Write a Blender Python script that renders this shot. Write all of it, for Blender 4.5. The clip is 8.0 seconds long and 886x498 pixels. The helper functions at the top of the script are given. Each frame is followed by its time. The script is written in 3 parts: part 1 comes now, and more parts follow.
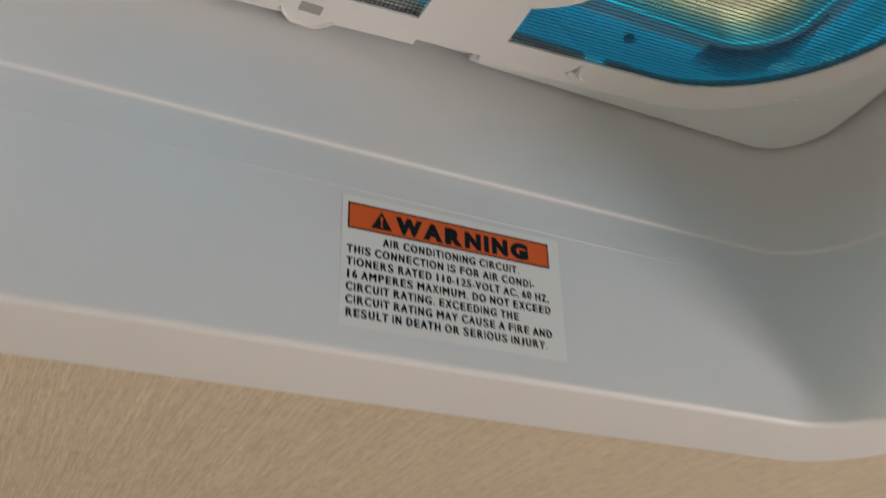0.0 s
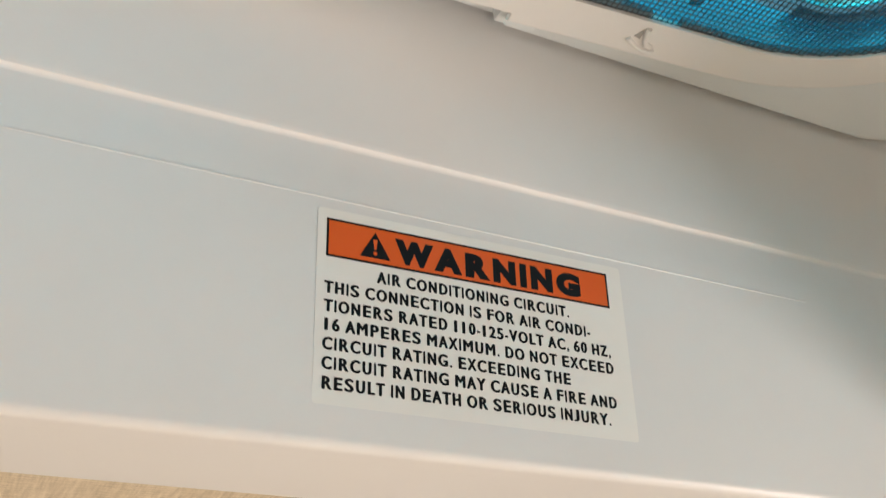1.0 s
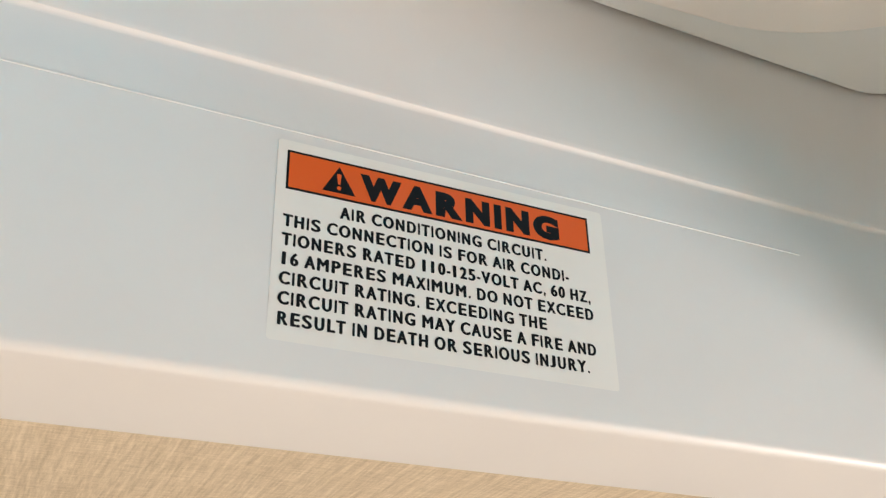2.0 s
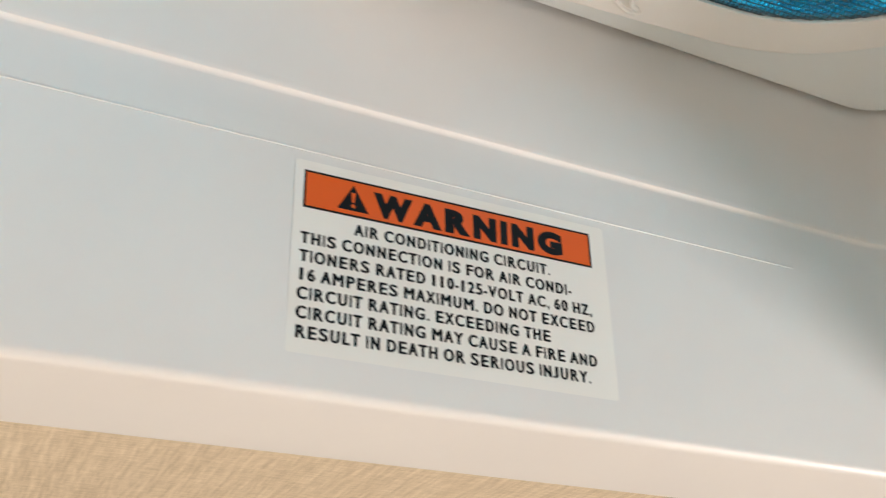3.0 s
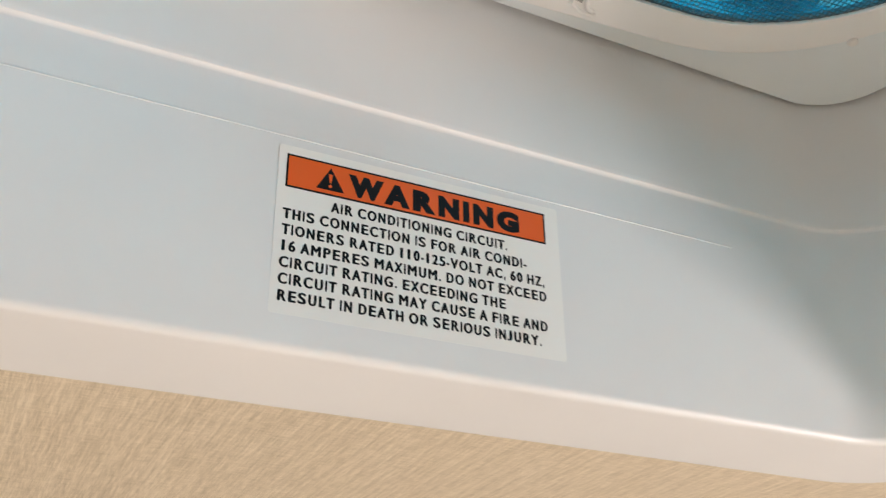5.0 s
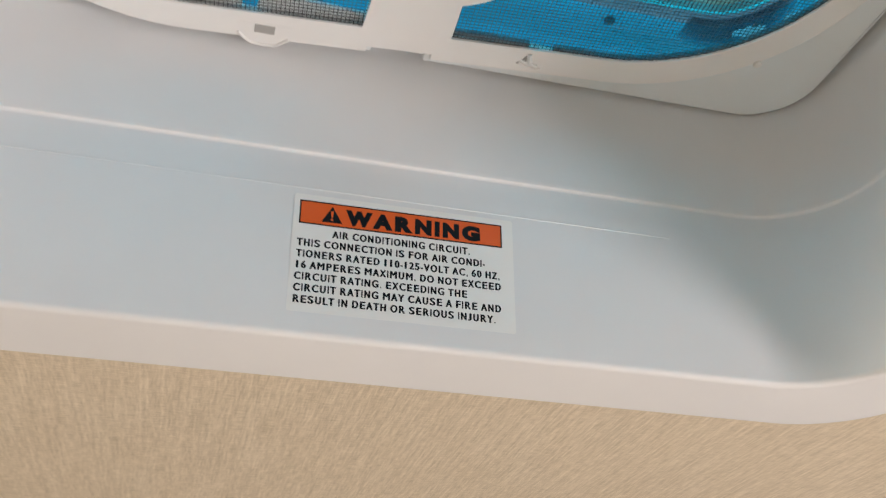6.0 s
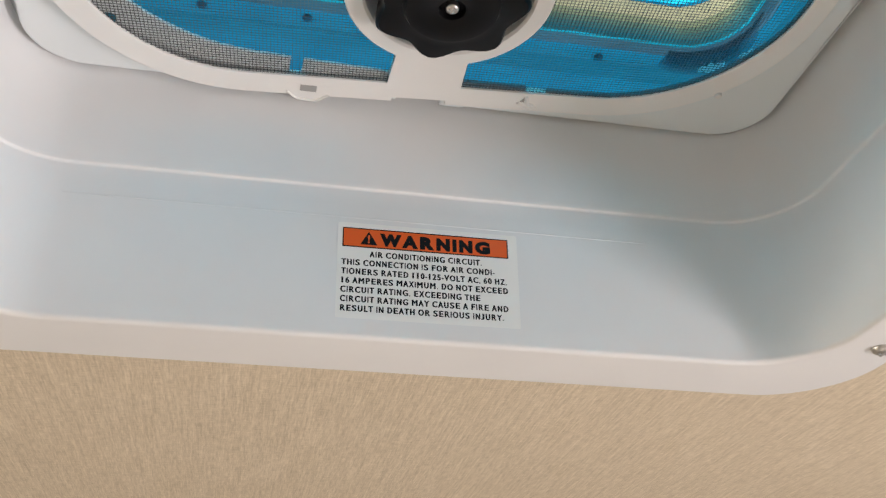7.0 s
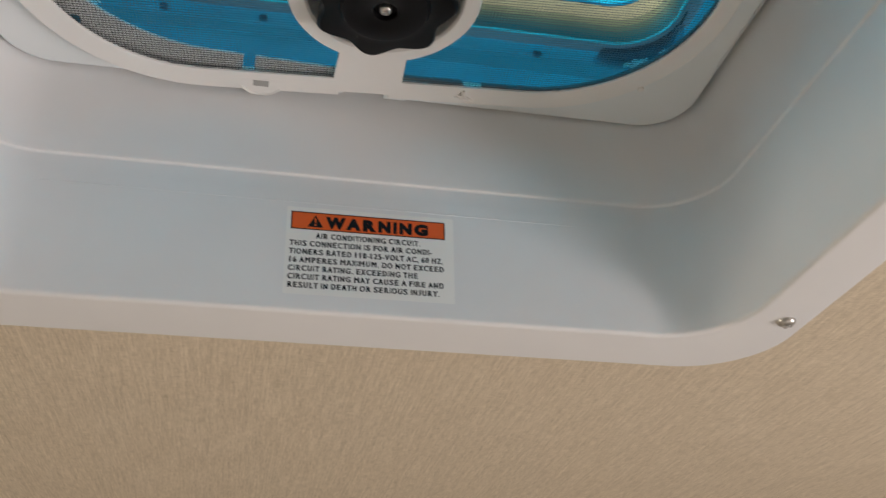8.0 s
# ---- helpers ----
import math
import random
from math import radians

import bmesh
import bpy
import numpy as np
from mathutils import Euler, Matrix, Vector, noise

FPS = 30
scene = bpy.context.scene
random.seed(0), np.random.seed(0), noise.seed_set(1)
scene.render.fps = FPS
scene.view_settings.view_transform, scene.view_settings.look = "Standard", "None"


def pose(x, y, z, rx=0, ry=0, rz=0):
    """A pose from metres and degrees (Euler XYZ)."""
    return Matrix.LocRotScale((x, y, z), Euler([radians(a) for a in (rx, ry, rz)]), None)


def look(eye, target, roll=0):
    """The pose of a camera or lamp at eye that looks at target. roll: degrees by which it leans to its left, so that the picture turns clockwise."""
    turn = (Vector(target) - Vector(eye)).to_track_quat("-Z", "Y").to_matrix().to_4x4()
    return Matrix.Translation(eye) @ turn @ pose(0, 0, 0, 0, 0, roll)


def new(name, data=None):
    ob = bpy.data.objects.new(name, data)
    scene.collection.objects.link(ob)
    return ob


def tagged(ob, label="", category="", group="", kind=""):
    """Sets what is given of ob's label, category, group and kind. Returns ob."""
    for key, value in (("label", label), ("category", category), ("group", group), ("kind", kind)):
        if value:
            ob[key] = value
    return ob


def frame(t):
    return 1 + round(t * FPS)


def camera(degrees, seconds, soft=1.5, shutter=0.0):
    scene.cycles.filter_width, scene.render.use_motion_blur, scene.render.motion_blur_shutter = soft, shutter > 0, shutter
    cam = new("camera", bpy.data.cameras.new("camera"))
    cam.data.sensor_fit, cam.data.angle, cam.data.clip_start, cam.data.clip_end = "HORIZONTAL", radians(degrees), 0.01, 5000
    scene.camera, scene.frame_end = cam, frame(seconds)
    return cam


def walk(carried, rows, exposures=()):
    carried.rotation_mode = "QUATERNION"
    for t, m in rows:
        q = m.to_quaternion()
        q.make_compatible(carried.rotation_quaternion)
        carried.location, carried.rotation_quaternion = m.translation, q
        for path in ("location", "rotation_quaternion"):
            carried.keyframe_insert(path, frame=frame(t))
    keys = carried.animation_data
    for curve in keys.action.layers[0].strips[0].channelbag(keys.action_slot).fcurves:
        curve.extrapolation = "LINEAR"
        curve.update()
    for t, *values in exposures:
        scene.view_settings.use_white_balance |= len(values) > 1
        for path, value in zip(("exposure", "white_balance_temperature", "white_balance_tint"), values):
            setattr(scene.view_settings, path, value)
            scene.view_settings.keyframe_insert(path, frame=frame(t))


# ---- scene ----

cam = camera(48.67, 8.0, soft=1.25, shutter=0.4)
# seconds, eye, Euler angles
PATH = [
    (0.0, -0.1359, -0.2511, 1.8777, 119.92, 2.28, -26.40),
    (0.3, -0.1340, -0.2287, 1.9099, 119.48, 2.31, -26.70),
    (0.5, -0.1251, -0.2074, 1.9198, 119.86, 2.50, -26.61),
    (1.0, -0.1024, -0.1788, 1.9345, 119.66, 2.46, -26.23),
    (1.5, -0.0944, -0.1613, 1.9322, 119.77, 2.20, -26.17),
    (1.7, -0.0883, -0.1639, 1.9295, 120.12, 2.20, -25.67),
    (2.8, -0.0854, -0.1698, 1.9249, 119.58, 1.89, -26.07),
    (3.0, -0.0937, -0.1757, 1.9259, 119.66, 1.85, -26.03),
    (3.5, -0.1049, -0.1666, 1.9260, 119.56, 2.12, -26.84),
    (4.0, -0.0994, -0.1746, 1.9212, 119.60, 1.76, -26.27),
    (4.5, -0.0978, -0.1802, 1.9152, 119.53, 1.65, -26.20),
    (5.0, -0.0973, -0.1991, 1.9081, 119.19, 1.58, -26.42),
    (5.2, -0.0975, -0.2126, 1.8975, 119.37, 1.48, -25.88),
    (6.3, -0.0602, -0.3288, 1.8487, 120.01, 0.69, -12.36),
    (6.5, -0.0666, -0.3442, 1.8449, 119.47, 1.05, -12.04),
    (7.0, -0.0749, -0.3770, 1.8271, 119.37, 1.08, -11.73),
    (7.5, -0.0762, -0.4113, 1.8128, 119.27, 1.12, -11.63),
    (8.0, -0.0537, -0.4127, 1.8022, 119.05, 1.22, -11.70),
]
# seconds, stops, kelvin, tint
EXPOSURES = [(0.0, -0.01, 6920, 13), (0.5, 0.48, 7340, 13), (1.0, 0.68, 7540, 13), (1.5, 0.79, 7360, 13),
             (3.0, 0.85, 7240, 13), (4.5, 0.83, 7090, 13), (5.0, 0.76, 6990, 13), (6.5, 0.51, 6720, 13),
             (7.0, 0.53, 6720, 13), (7.5, 0.43, 6790, 13), (8.0, 0.05, 6800, 13)]
walk(cam, [(t, pose(*row)) for t, *row in PATH], EXPOSURES)

# ---- world and light ----
MM = 0.001
Z0 = 2.0515          # level of the label's top edge; the ceiling is 51.5 mm lower
CEIL = Z0 - 0.0515

world = bpy.data.worlds.new("sky")
scene.world = world
world.use_nodes = True
wn = world.node_tree.nodes
sky = wn.new("ShaderNodeTexSky")
sky.sky_type = "NISHITA"
sky.sun_disc = False
sky.sun_elevation, sky.sun_rotation = radians(50), radians(70.5)
wn["Background"].inputs["Strength"].default_value = 0.15
world.node_tree.links.new(sky.outputs["Color"], wn["Background"].inputs["Color"])

sun = new("sun", bpy.data.lights.new("sun", "SUN"))
sun.data.energy, sun.data.angle, sun.data.color = 5.0, radians(0.5), (1.0, 0.95, 0.88)
sun.matrix_world = look((0.606, 0.214, 0.766), (0, 0, 0))


def window_light(name, x, y, z, w, h, target, watts, colour):
    lamp = new(name, bpy.data.lights.new(name, "AREA"))
    lamp.data.shape, lamp.data.size, lamp.data.size_y = "RECTANGLE", w, h
    lamp.data.energy, lamp.data.color = watts, colour
    lamp.matrix_world = look((x, y, z), target)
    return lamp


window_light("window_light_east", 1.17, -0.55, 1.27, 0.8, 0.58, (0, -0.55, 1.27), 13.9, (0.98, 0.945, 0.97))
window_light("window_light_west", -3.46, 0.5, 1.48, 1.2, 0.6, (0, 0.5, 1.48), 23.1, (0.98, 0.925, 0.80))


# ---- materials ----
def material(name, base, rough=0.5, metal=0.0, spec=0.5):
    m = bpy.data.materials.new(name)
    m.use_nodes = True
    b = m.node_tree.nodes["Principled BSDF"]
    b.inputs["Base Color"].default_value = (*base, 1)
    b.inputs["Roughness"].default_value = rough
    b.inputs["Metallic"].default_value = metal
    b.inputs["Specular IOR Level"].default_value = spec
    return m


def node(m, kind, **sets):
    n = m.node_tree.nodes.new(kind)
    for key, value in sets.items():
        n.inputs[key.replace("_", " ")].default_value = value
    return n


def link(m, a, b):
    m.node_tree.links.new(a, b)


def coords(m, scale):
    tc = m.node_tree.nodes.new("ShaderNodeTexCoord")
    mp = m.node_tree.nodes.new("ShaderNodeMapping")
    mp.inputs["Scale"].default_value = scale
    link(m, tc.outputs["Object"], mp.inputs["Vector"])
    return mp.outputs["Vector"]


def ramp(m, source, stops):
    r = m.node_tree.nodes.new("ShaderNodeValToRGB")
    e = r.color_ramp.elements
    while len(e) < len(stops):
        e.new(0.5)
    for slot, (at, c) in zip(e, stops):
        slot.position, slot.color = at, (*c, 1)
    link(m, source, r.inputs["Fac"])
    return r.outputs["Color"]


def mottled(m, c1, c2, scale, bump=0.02, fine=900.0, dist=0.0002):
    """Slow colour drift, and fine relief."""
    b = m.node_tree.nodes["Principled BSDF"]
    v = coords(m, (1, 1, 1))
    n1 = node(m, "ShaderNodeTexNoise", Scale=scale, Detail=4.0)
    link(m, v, n1.inputs["Vector"])
    link(m, ramp(m, n1.outputs["Fac"], [(0.3, c1), (0.7, c2)]), b.inputs["Base Color"])
    n2 = node(m, "ShaderNodeTexNoise", Scale=fine, Detail=3.0)
    link(m, v, n2.inputs["Vector"])
    bp = node(m, "ShaderNodeBump", Strength=bump, Distance=dist)
    link(m, n2.outputs["Fac"], bp.inputs["Height"])
    link(m, bp.outputs["Normal"], b.inputs["Normal"])
    return m


PLASTIC = mottled(material("white_abs_plastic", (0.78, 0.77, 0.755), 0.38), (0.762, 0.757, 0.752), (0.797, 0.792, 0.787), 14.0, 0.2, 260.0)
FRAME_PLASTIC = mottled(material("white_frame_plastic", (0.8, 0.78, 0.75), 0.42), (0.78, 0.765, 0.74), (0.82, 0.80, 0.775), 20.0, 0.04, 600.0)
PLATE_PLASTIC = mottled(material("cool_white_plate_plastic", (0.75, 0.78, 0.785), 0.45), (0.735, 0.768, 0.775), (0.765, 0.795, 0.80), 20.0, 0.04, 600.0)
BLACK = mottled(material("black_plastic", (0.005, 0.005, 0.005), 0.33, 0.0, 0.16), (0.003, 0.003, 0.0035), (0.006, 0.006, 0.007), 60.0, 0.08, 1500.0)
# grey pieces laid on the surface stand in for shade inside slots
RECESS_SHADE = material("recess_shade_grey", (0.36, 0.35, 0.33), 0.7)
STEEL = material("steel", (0.58, 0.56, 0.53), 0.36, 1.0)
GASKET = material("dark_grey_rubber", (0.10, 0.165, 0.205), 0.7)
SCREEN = material("grey_fibreglass_mesh", (0.045, 0.048, 0.05), 0.6)
INK = material("black_ink", (0.008, 0.008, 0.010), 0.5, 0.0, 0.2)
ORANGE = mottled(material("orange_print", (0.75, 0.13, 0.02), 0.4), (0.76, 0.112, 0.013), (0.80, 0.125, 0.018), 40.0, 0.02)
SHEET = mottled(material("white_label_film", (0.8, 0.8, 0.77), 0.32), (0.84, 0.825, 0.79), (0.87, 0.855, 0.825), 30.0, 0.03, 400.0)


def ceiling_material():
    m = material("beige_woven_vinyl", (0.5, 0.4, 0.28), 0.75)
    b = m.node_tree.nodes["Principled BSDF"]
    def noise_at(scale, detail, weight):
        n = node(m, "ShaderNodeTexNoise", Scale=1.0, Detail=detail, Roughness=0.6)
        link(m, coords(m, scale), n.inputs["Vector"])
        k = node(m, "ShaderNodeMath")
        k.operation = "MULTIPLY"
        k.inputs[1].default_value = weight
        link(m, n.outputs["Fac"], k.inputs[0])
        return k.outputs["Value"]

    def plus(p, q):
        k = node(m, "ShaderNodeMath")
        k.operation = "ADD"
        link(m, p, k.inputs[0])
        link(m, q, k.inputs[1])
        return k.outputs["Value"]

    # long thin warp threads, short weft threads, fine speckle and faint streaks
    warp = plus(noise_at((1250, 105, 1), 1.0, 0.26), noise_at((700, 26, 1), 1.0, 0.17))
    threads = plus(plus(warp, noise_at((160, 1150, 1), 1.0, 0.20)), noise_at((2100, 1700, 1), 1.0, 0.17))
    half_sum = plus(threads, plus(noise_at((480, 18, 1), 1.0, 0.12), noise_at((240, 12, 1), 1.0, 0.07)))
    link(m, ramp(m, half_sum, [(0.395, (0.49, 0.405, 0.289)), (0.495, (0.622, 0.522, 0.384)), (0.595, (0.745, 0.638, 0.488))]), b.inputs["Base Color"])
    bp = node(m, "ShaderNodeBump", Strength=0.7, Distance=0.0005)
    link(m, threads, bp.inputs["Height"])
    link(m, bp.outputs["Normal"], b.inputs["Normal"])
    return m


CEILING = ceiling_material()
# unseen surfaces: colours chosen for the light they bounce up to the vent
WALLS = mottled(material("pale_beige_wall_panel", (0.62, 0.53, 0.42), 0.6), (0.45, 0.425, 0.385), (0.50, 0.475, 0.43), 3.0)
FLOOR = mottled(material("pale_grey_floor", (0.44, 0.41, 0.39), 0.5), (0.79, 0.775, 0.74), (0.85, 0.835, 0.80), 5.0)


def lid_material(name, tint, see, diffuse, haze=0.35, rough=0.55):
    """Tinted plastic: partly clear, partly scattering, with a hazy forward lobe."""
    m = bpy.data.materials.new(name)
    m.use_nodes = True
    nt = m.node_tree
    nt.nodes.remove(nt.nodes["Principled BSDF"])
    out = nt.nodes["Material Output"]
    clear = nt.nodes.new("ShaderNodeBsdfTransparent")
    clear.inputs["Color"].default_value = (*tint, 1)
    scatter = nt.nodes.new("ShaderNodeBsdfTranslucent")
    gloss = nt.nodes.new("ShaderNodeBsdfGlossy")
    gloss.inputs["Roughness"].default_value = 0.12
    mix1, mix2 = nt.nodes.new("ShaderNodeMixShader"), nt.nodes.new("ShaderNodeMixShader")
    fres = nt.nodes.new("ShaderNodeFresnel")
    fres.inputs["IOR"].default_value = 1.45
    n = node(m, "ShaderNodeTexNoise", Scale=1.0, Detail=3.0)
    link(m, coords(m, (25, 40, 25)), n.inputs["Vector"])
    low = tuple(v * 0.75 for v in diffuse)
    link(m, ramp(m, n.outputs["Fac"], [(0.3, low), (0.7, diffuse)]), scatter.inputs["Color"])
    mix1.inputs["Fac"].default_value = see
    forward = nt.nodes.new("ShaderNodeBsdfRefraction")
    forward.inputs["Roughness"].default_value, forward.inputs["IOR"].default_value = rough, 1.35
    forward.inputs["Color"].default_value = (*tint, 1)
    mix0 = nt.nodes.new("ShaderNodeMixShader")
    mix0.inputs["Fac"].default_value = haze
    link(m, scatter.outputs["BSDF"], mix0.inputs[1])
    link(m, forward.outputs["BSDF"], mix0.inputs[2])
    link(m, mix0.outputs["Shader"], mix1.inputs[1])
    link(m, clear.outputs["BSDF"], mix1.inputs[2])
    weak = nt.nodes.new("ShaderNodeMath")
    weak.operation = "MULTIPLY"
    weak.inputs[1].default_value = 0.06
    link(m, fres.outputs["Fac"], weak.inputs[0])
    link(m, weak.outputs["Value"], mix2.inputs["Fac"])
    link(m, mix1.outputs["Shader"], mix2.inputs[1])
    link(m, gloss.outputs["BSDF"], mix2.inputs[2])
    link(m, mix2.outputs["Shader"], out.inputs["Surface"])
    return m


LID_TOP = lid_material("blue_clear_lid", (0.0, 0.75, 1.0), 0.1, (0.0, 0.70, 1.0), 0.25)
LID_DARK = material("dark_blue_rivet", (0.0, 0.16, 0.26), 0.4)
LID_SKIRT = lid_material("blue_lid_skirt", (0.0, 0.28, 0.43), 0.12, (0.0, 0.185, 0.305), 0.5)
LID_STEP = lid_material("darker_lid_step", (0.04, 0.13, 0.18), 0.15, (0.03, 0.115, 0.17), 0.15)
# the ridge's catch of light is put into its brighter colour
LID_RIDGE = lid_material("lid_ridge_highlight", (0.0, 0.3, 0.42), 0.1, (0.0, 0.30, 0.42), 0.15)
LID_PAD = lid_material("deep_blue_lid_patch", (0.77, 0.83, 0.86), 0.9, (0.0, 0.12, 0.19), 0.3)
# the raised panel's side: light gradient put into the tints, teal to pale yellow
SIDE_LIGHT_TINTS = [(0.012, 0.11, 0.14), (0.04, 0.13, 0.13), (0.09, 0.16, 0.12), (0.17, 0.21, 0.13), (0.29, 0.30, 0.19)]
LID_SIDE_WALL = [lid_material("light_graded_lid_wall", c, 0.05, c, 0.05) for c in SIDE_LIGHT_TINTS]
RESIDUE = mottled(material("pale_blue_torn_film", (0.4, 0.66, 0.74), 0.6), (0.35, 0.62, 0.72), (0.50, 0.76, 0.82), 300.0, 0.3, 900.0)


# ---- mesh helpers ----
def smooth_by(bm, degrees=35):
    for f in bm.faces:
        f.smooth = True
    for e in bm.edges:
        if len(e.link_faces) == 2 and e.calc_face_angle(0) > radians(degrees):
            e.smooth = False


def part(name, bm, mat, parent=None, label="", smooth=True):
    bmesh.ops.recalc_face_normals(bm, faces=bm.faces[:])
    if smooth:
        smooth_by(bm)
    me = bpy.data.meshes.new(name)
    bm.to_mesh(me)
    bm.free()
    me.materials.append(mat)
    ob = new(name, me)
    if parent:
        ob.parent = parent
        ob.matrix_parent_inverse = parent.matrix_world.inverted()
    return tagged(ob, label=label)


def thing(name, x, y, z, label, category, group="", kind=""):
    ob = new(name)
    ob.empty_display_size = 0.02
    ob.location = (x, y, z)
    ob.matrix_world = Matrix.Translation((x, y, z))
    return tagged(ob, label, category, group, kind)


def box(bm, x0, x1, y0, y1, z0, z1, bevel=0.0, m=None):
    r = bmesh.ops.create_cube(bm, size=1.0)
    vs = r["verts"]
    for v in vs:
        v.co = Vector((x0 + (v.co.x + 0.5) * (x1 - x0), y0 + (v.co.y + 0.5) * (y1 - y0), z0 + (v.co.z + 0.5) * (z1 - z0)))
        if m:
            v.co = m @ v.co
    if bevel:
        es = list({e for v in vs for e in v.link_edges})
        bmesh.ops.bevel(bm, geom=es, offset=bevel, segments=2, affect="EDGES", profile=0.5)


def rounded(cx, cy, hx, hy, r, n=14):
    """A rounded rectangle as a list of 2D points, the same count for every size."""
    pts = []
    for k, (sx, sy) in enumerate(((1, 1), (-1, 1), (-1, -1), (1, -1))):
        for i in range(n + 1):
            a = radians(90 * k + 90 * i / n)
            pts.append((cx + sx * (hx - r) + r * math.cos(a), cy + sy * (hy - r) + r * math.sin(a)))
    return pts


def loft(bm, rings, close_top=False):
    """Skin a stack of closed rings of 3D points."""
    rows = [[bm.verts.new(p) for p in ring] for ring in rings]
    for a, b in zip(rows, rows[1:]):
        for i in range(len(a)):
            j = (i + 1) % len(a)
            bm.faces.new((a[i], a[j], b[j], b[i]))
    if close_top:
        bm.faces.new(rows[-1])
    return rows


def front_insert(ring, cuts):
    """Adds points (x, depth) on the straight front side of a ring."""
    top = max(p[1] for p in ring)
    k = max(i for i in range(len(ring) // 2) if abs(ring[i][1] - top) < 1e-6 and ring[i][0] > cuts[0][0])
    z = ring[0][2]
    return ring[: k + 1] + [(x, top - d, z) for x, d in cuts] + ring[k + 1 :]


CX, CY = -0.0075, -0.184      # middle of the vent in plan


def ring_at(hx, hy, z, r, n=14, cx=CX, cy=CY):
    return [(x, y, Z0 + z * MM) for x, y in rounded(cx, cy, hx * MM, hy * MM, r * MM, n)]


# ---- the unseen room that closes the place and bounces light ----
RX0, RX1, RY0, RY1 = -3.5, 1.2, -1.5, 1.3


def slab_with_hole(bm, outer, hole, z0, z1):
    o = [[bm.verts.new((x, y, z)) for x, y in outer] for z in (z0, z1)]
    h = [[bm.verts.new((x, y, z)) for x, y in hole] for z in (z0, z1)]
    for i in range(4):
        j = (i + 1) % 4
        bm.faces.new((o[0][i], o[0][j], h[0][j], h[0][i]))
        bm.faces.new((o[1][i], o[1][j], h[1][j], h[1][i]))
        bm.faces.new((o[0][i], o[0][j], o[1][j], o[1][i]))
        bm.faces.new((h[0][i], h[0][j], h[1][j], h[1][i]))


def rect(x0, x1, y0, y1):
    return [(x0, y0), (x1, y0), (x1, y1), (x0, y1)]


bm = bmesh.new()
slab_with_hole(bm, rect(RX0 - 0.05, RX1 + 0.05, RY0 - 0.05, RY1 + 0.05), rect(CX - 0.2, CX + 0.2, CY - 0.2, CY + 0.2), CEIL, Z0 + 0.086)
tagged(part("ceiling", bm, CEILING, smooth=False), "beige woven-textured vinyl ceiling panel around the roof vent", "ceiling", kind="structure")
bm = bmesh.new()
box(bm, RX0 - 0.05, RX1 + 0.05, RY0 - 0.05, RY1 + 0.05, -0.05, 0.0)
tagged(part("floor", bm, FLOOR), "unseen pale grey floor that bounces light", "floor", kind="structure")


def wall_x(name, x0, x1, y0, y1, win=None):
    bm = bmesh.new()
    if win is None:
        box(bm, x0, x1, y0, y1, 0, CEIL)
    else:
        wy0, wy1, wz0, wz1 = win
        box(bm, x0, x1, y0, wy0, 0, CEIL)
        box(bm, x0, x1, wy1, y1, 0, CEIL)
        box(bm, x0, x1, wy0, wy1, 0, wz0)
        box(bm, x0, x1, wy0, wy1, wz1, CEIL)
    tagged(part(name, bm, WALLS, smooth=False), "unseen pale beige wall panel that bounces light", "wall", kind="structure")


wall_x("wall_east", RX1, RX1 + 0.05, RY0, RY1, (-1.0, -0.1, 0.95, 1.59))
wall_x("wall_west", RX0 - 0.05, RX0, RY0, RY1, (-0.15, 1.15, 1.14, 1.82))
wall_x("wall_north", RX0, RX1, RY1, RY1 + 0.05)
wall_x("wall_south", RX0, RX1, RY0 - 0.05, RY0)


# ---- vent garnish: flange and sleeve ----
def build_garnish():
    root = thing("vent_garnish", CX, CY, CEIL, "white moulded plastic vent trim with rounded corners screwed to the ceiling", "vent trim")
    bm = bmesh.new()
    prof = [(220.2, 222.8, -51.4, 46), (220.2, 222.8, -52.5, 46), (220.0, 222.6, -52.9, 45.8), (219.6, 222.2, -53.1, 45.5), (218.6, 221.2, -53.2, 45),
            (206, 208, -53.1, 43), (195.0, 192.0, -53.0, 41), (193.0, 189.6, -53.0, 40.6)]
    # rounded inner lip
    for k in range(1, 9):
        a = radians(90 * k / 8)
        prof.append((192.0 - 2.2 * math.sin(a), 188.6 - 2.2 * math.sin(a), -50.6 - 2.4 * math.cos(a), 40))
    prof += [(187.6, 183.75, 5.0, 40), (187.9, 184.1, 12, 40), (188.1, 184.5, 19.6, 40), (188.0, 184.4, 20.2, 40), (187.6, 184.0, 20.7, 39.7), (187.2, 183.5, 21.0, 39.4), (187.0, 183.3, 21.6, 39.2), (187.0, 183.2, 22.5, 39)]
    prof += [(185.8, 182.7, 34, 38), (183.8, 181.7, 50, 35), (181.6, 180.8, 66, 32), (180.2, 180.2, 79, 30)]
    prof += [(182.4, 182.2, 79, 31), (190.2, 187.2, 20, 41), (191.5, 188.5, -40, 42), (198, 197, -51.4, 44)]
    loft(bm, [ring_at(*q, n=20) for q in prof])
    part("sleeve", bm, PLASTIC, root)
    # mould seam along the label's wall
    bm = bmesh.new()
    box(bm, -0.171, 0.108, -0.00042, 0.0002, Z0 + 0.0047, Z0 + 0.0053, 0.0002)
    part("mould_seam", bm, PLASTIC, root)
    return root


build_garnish()


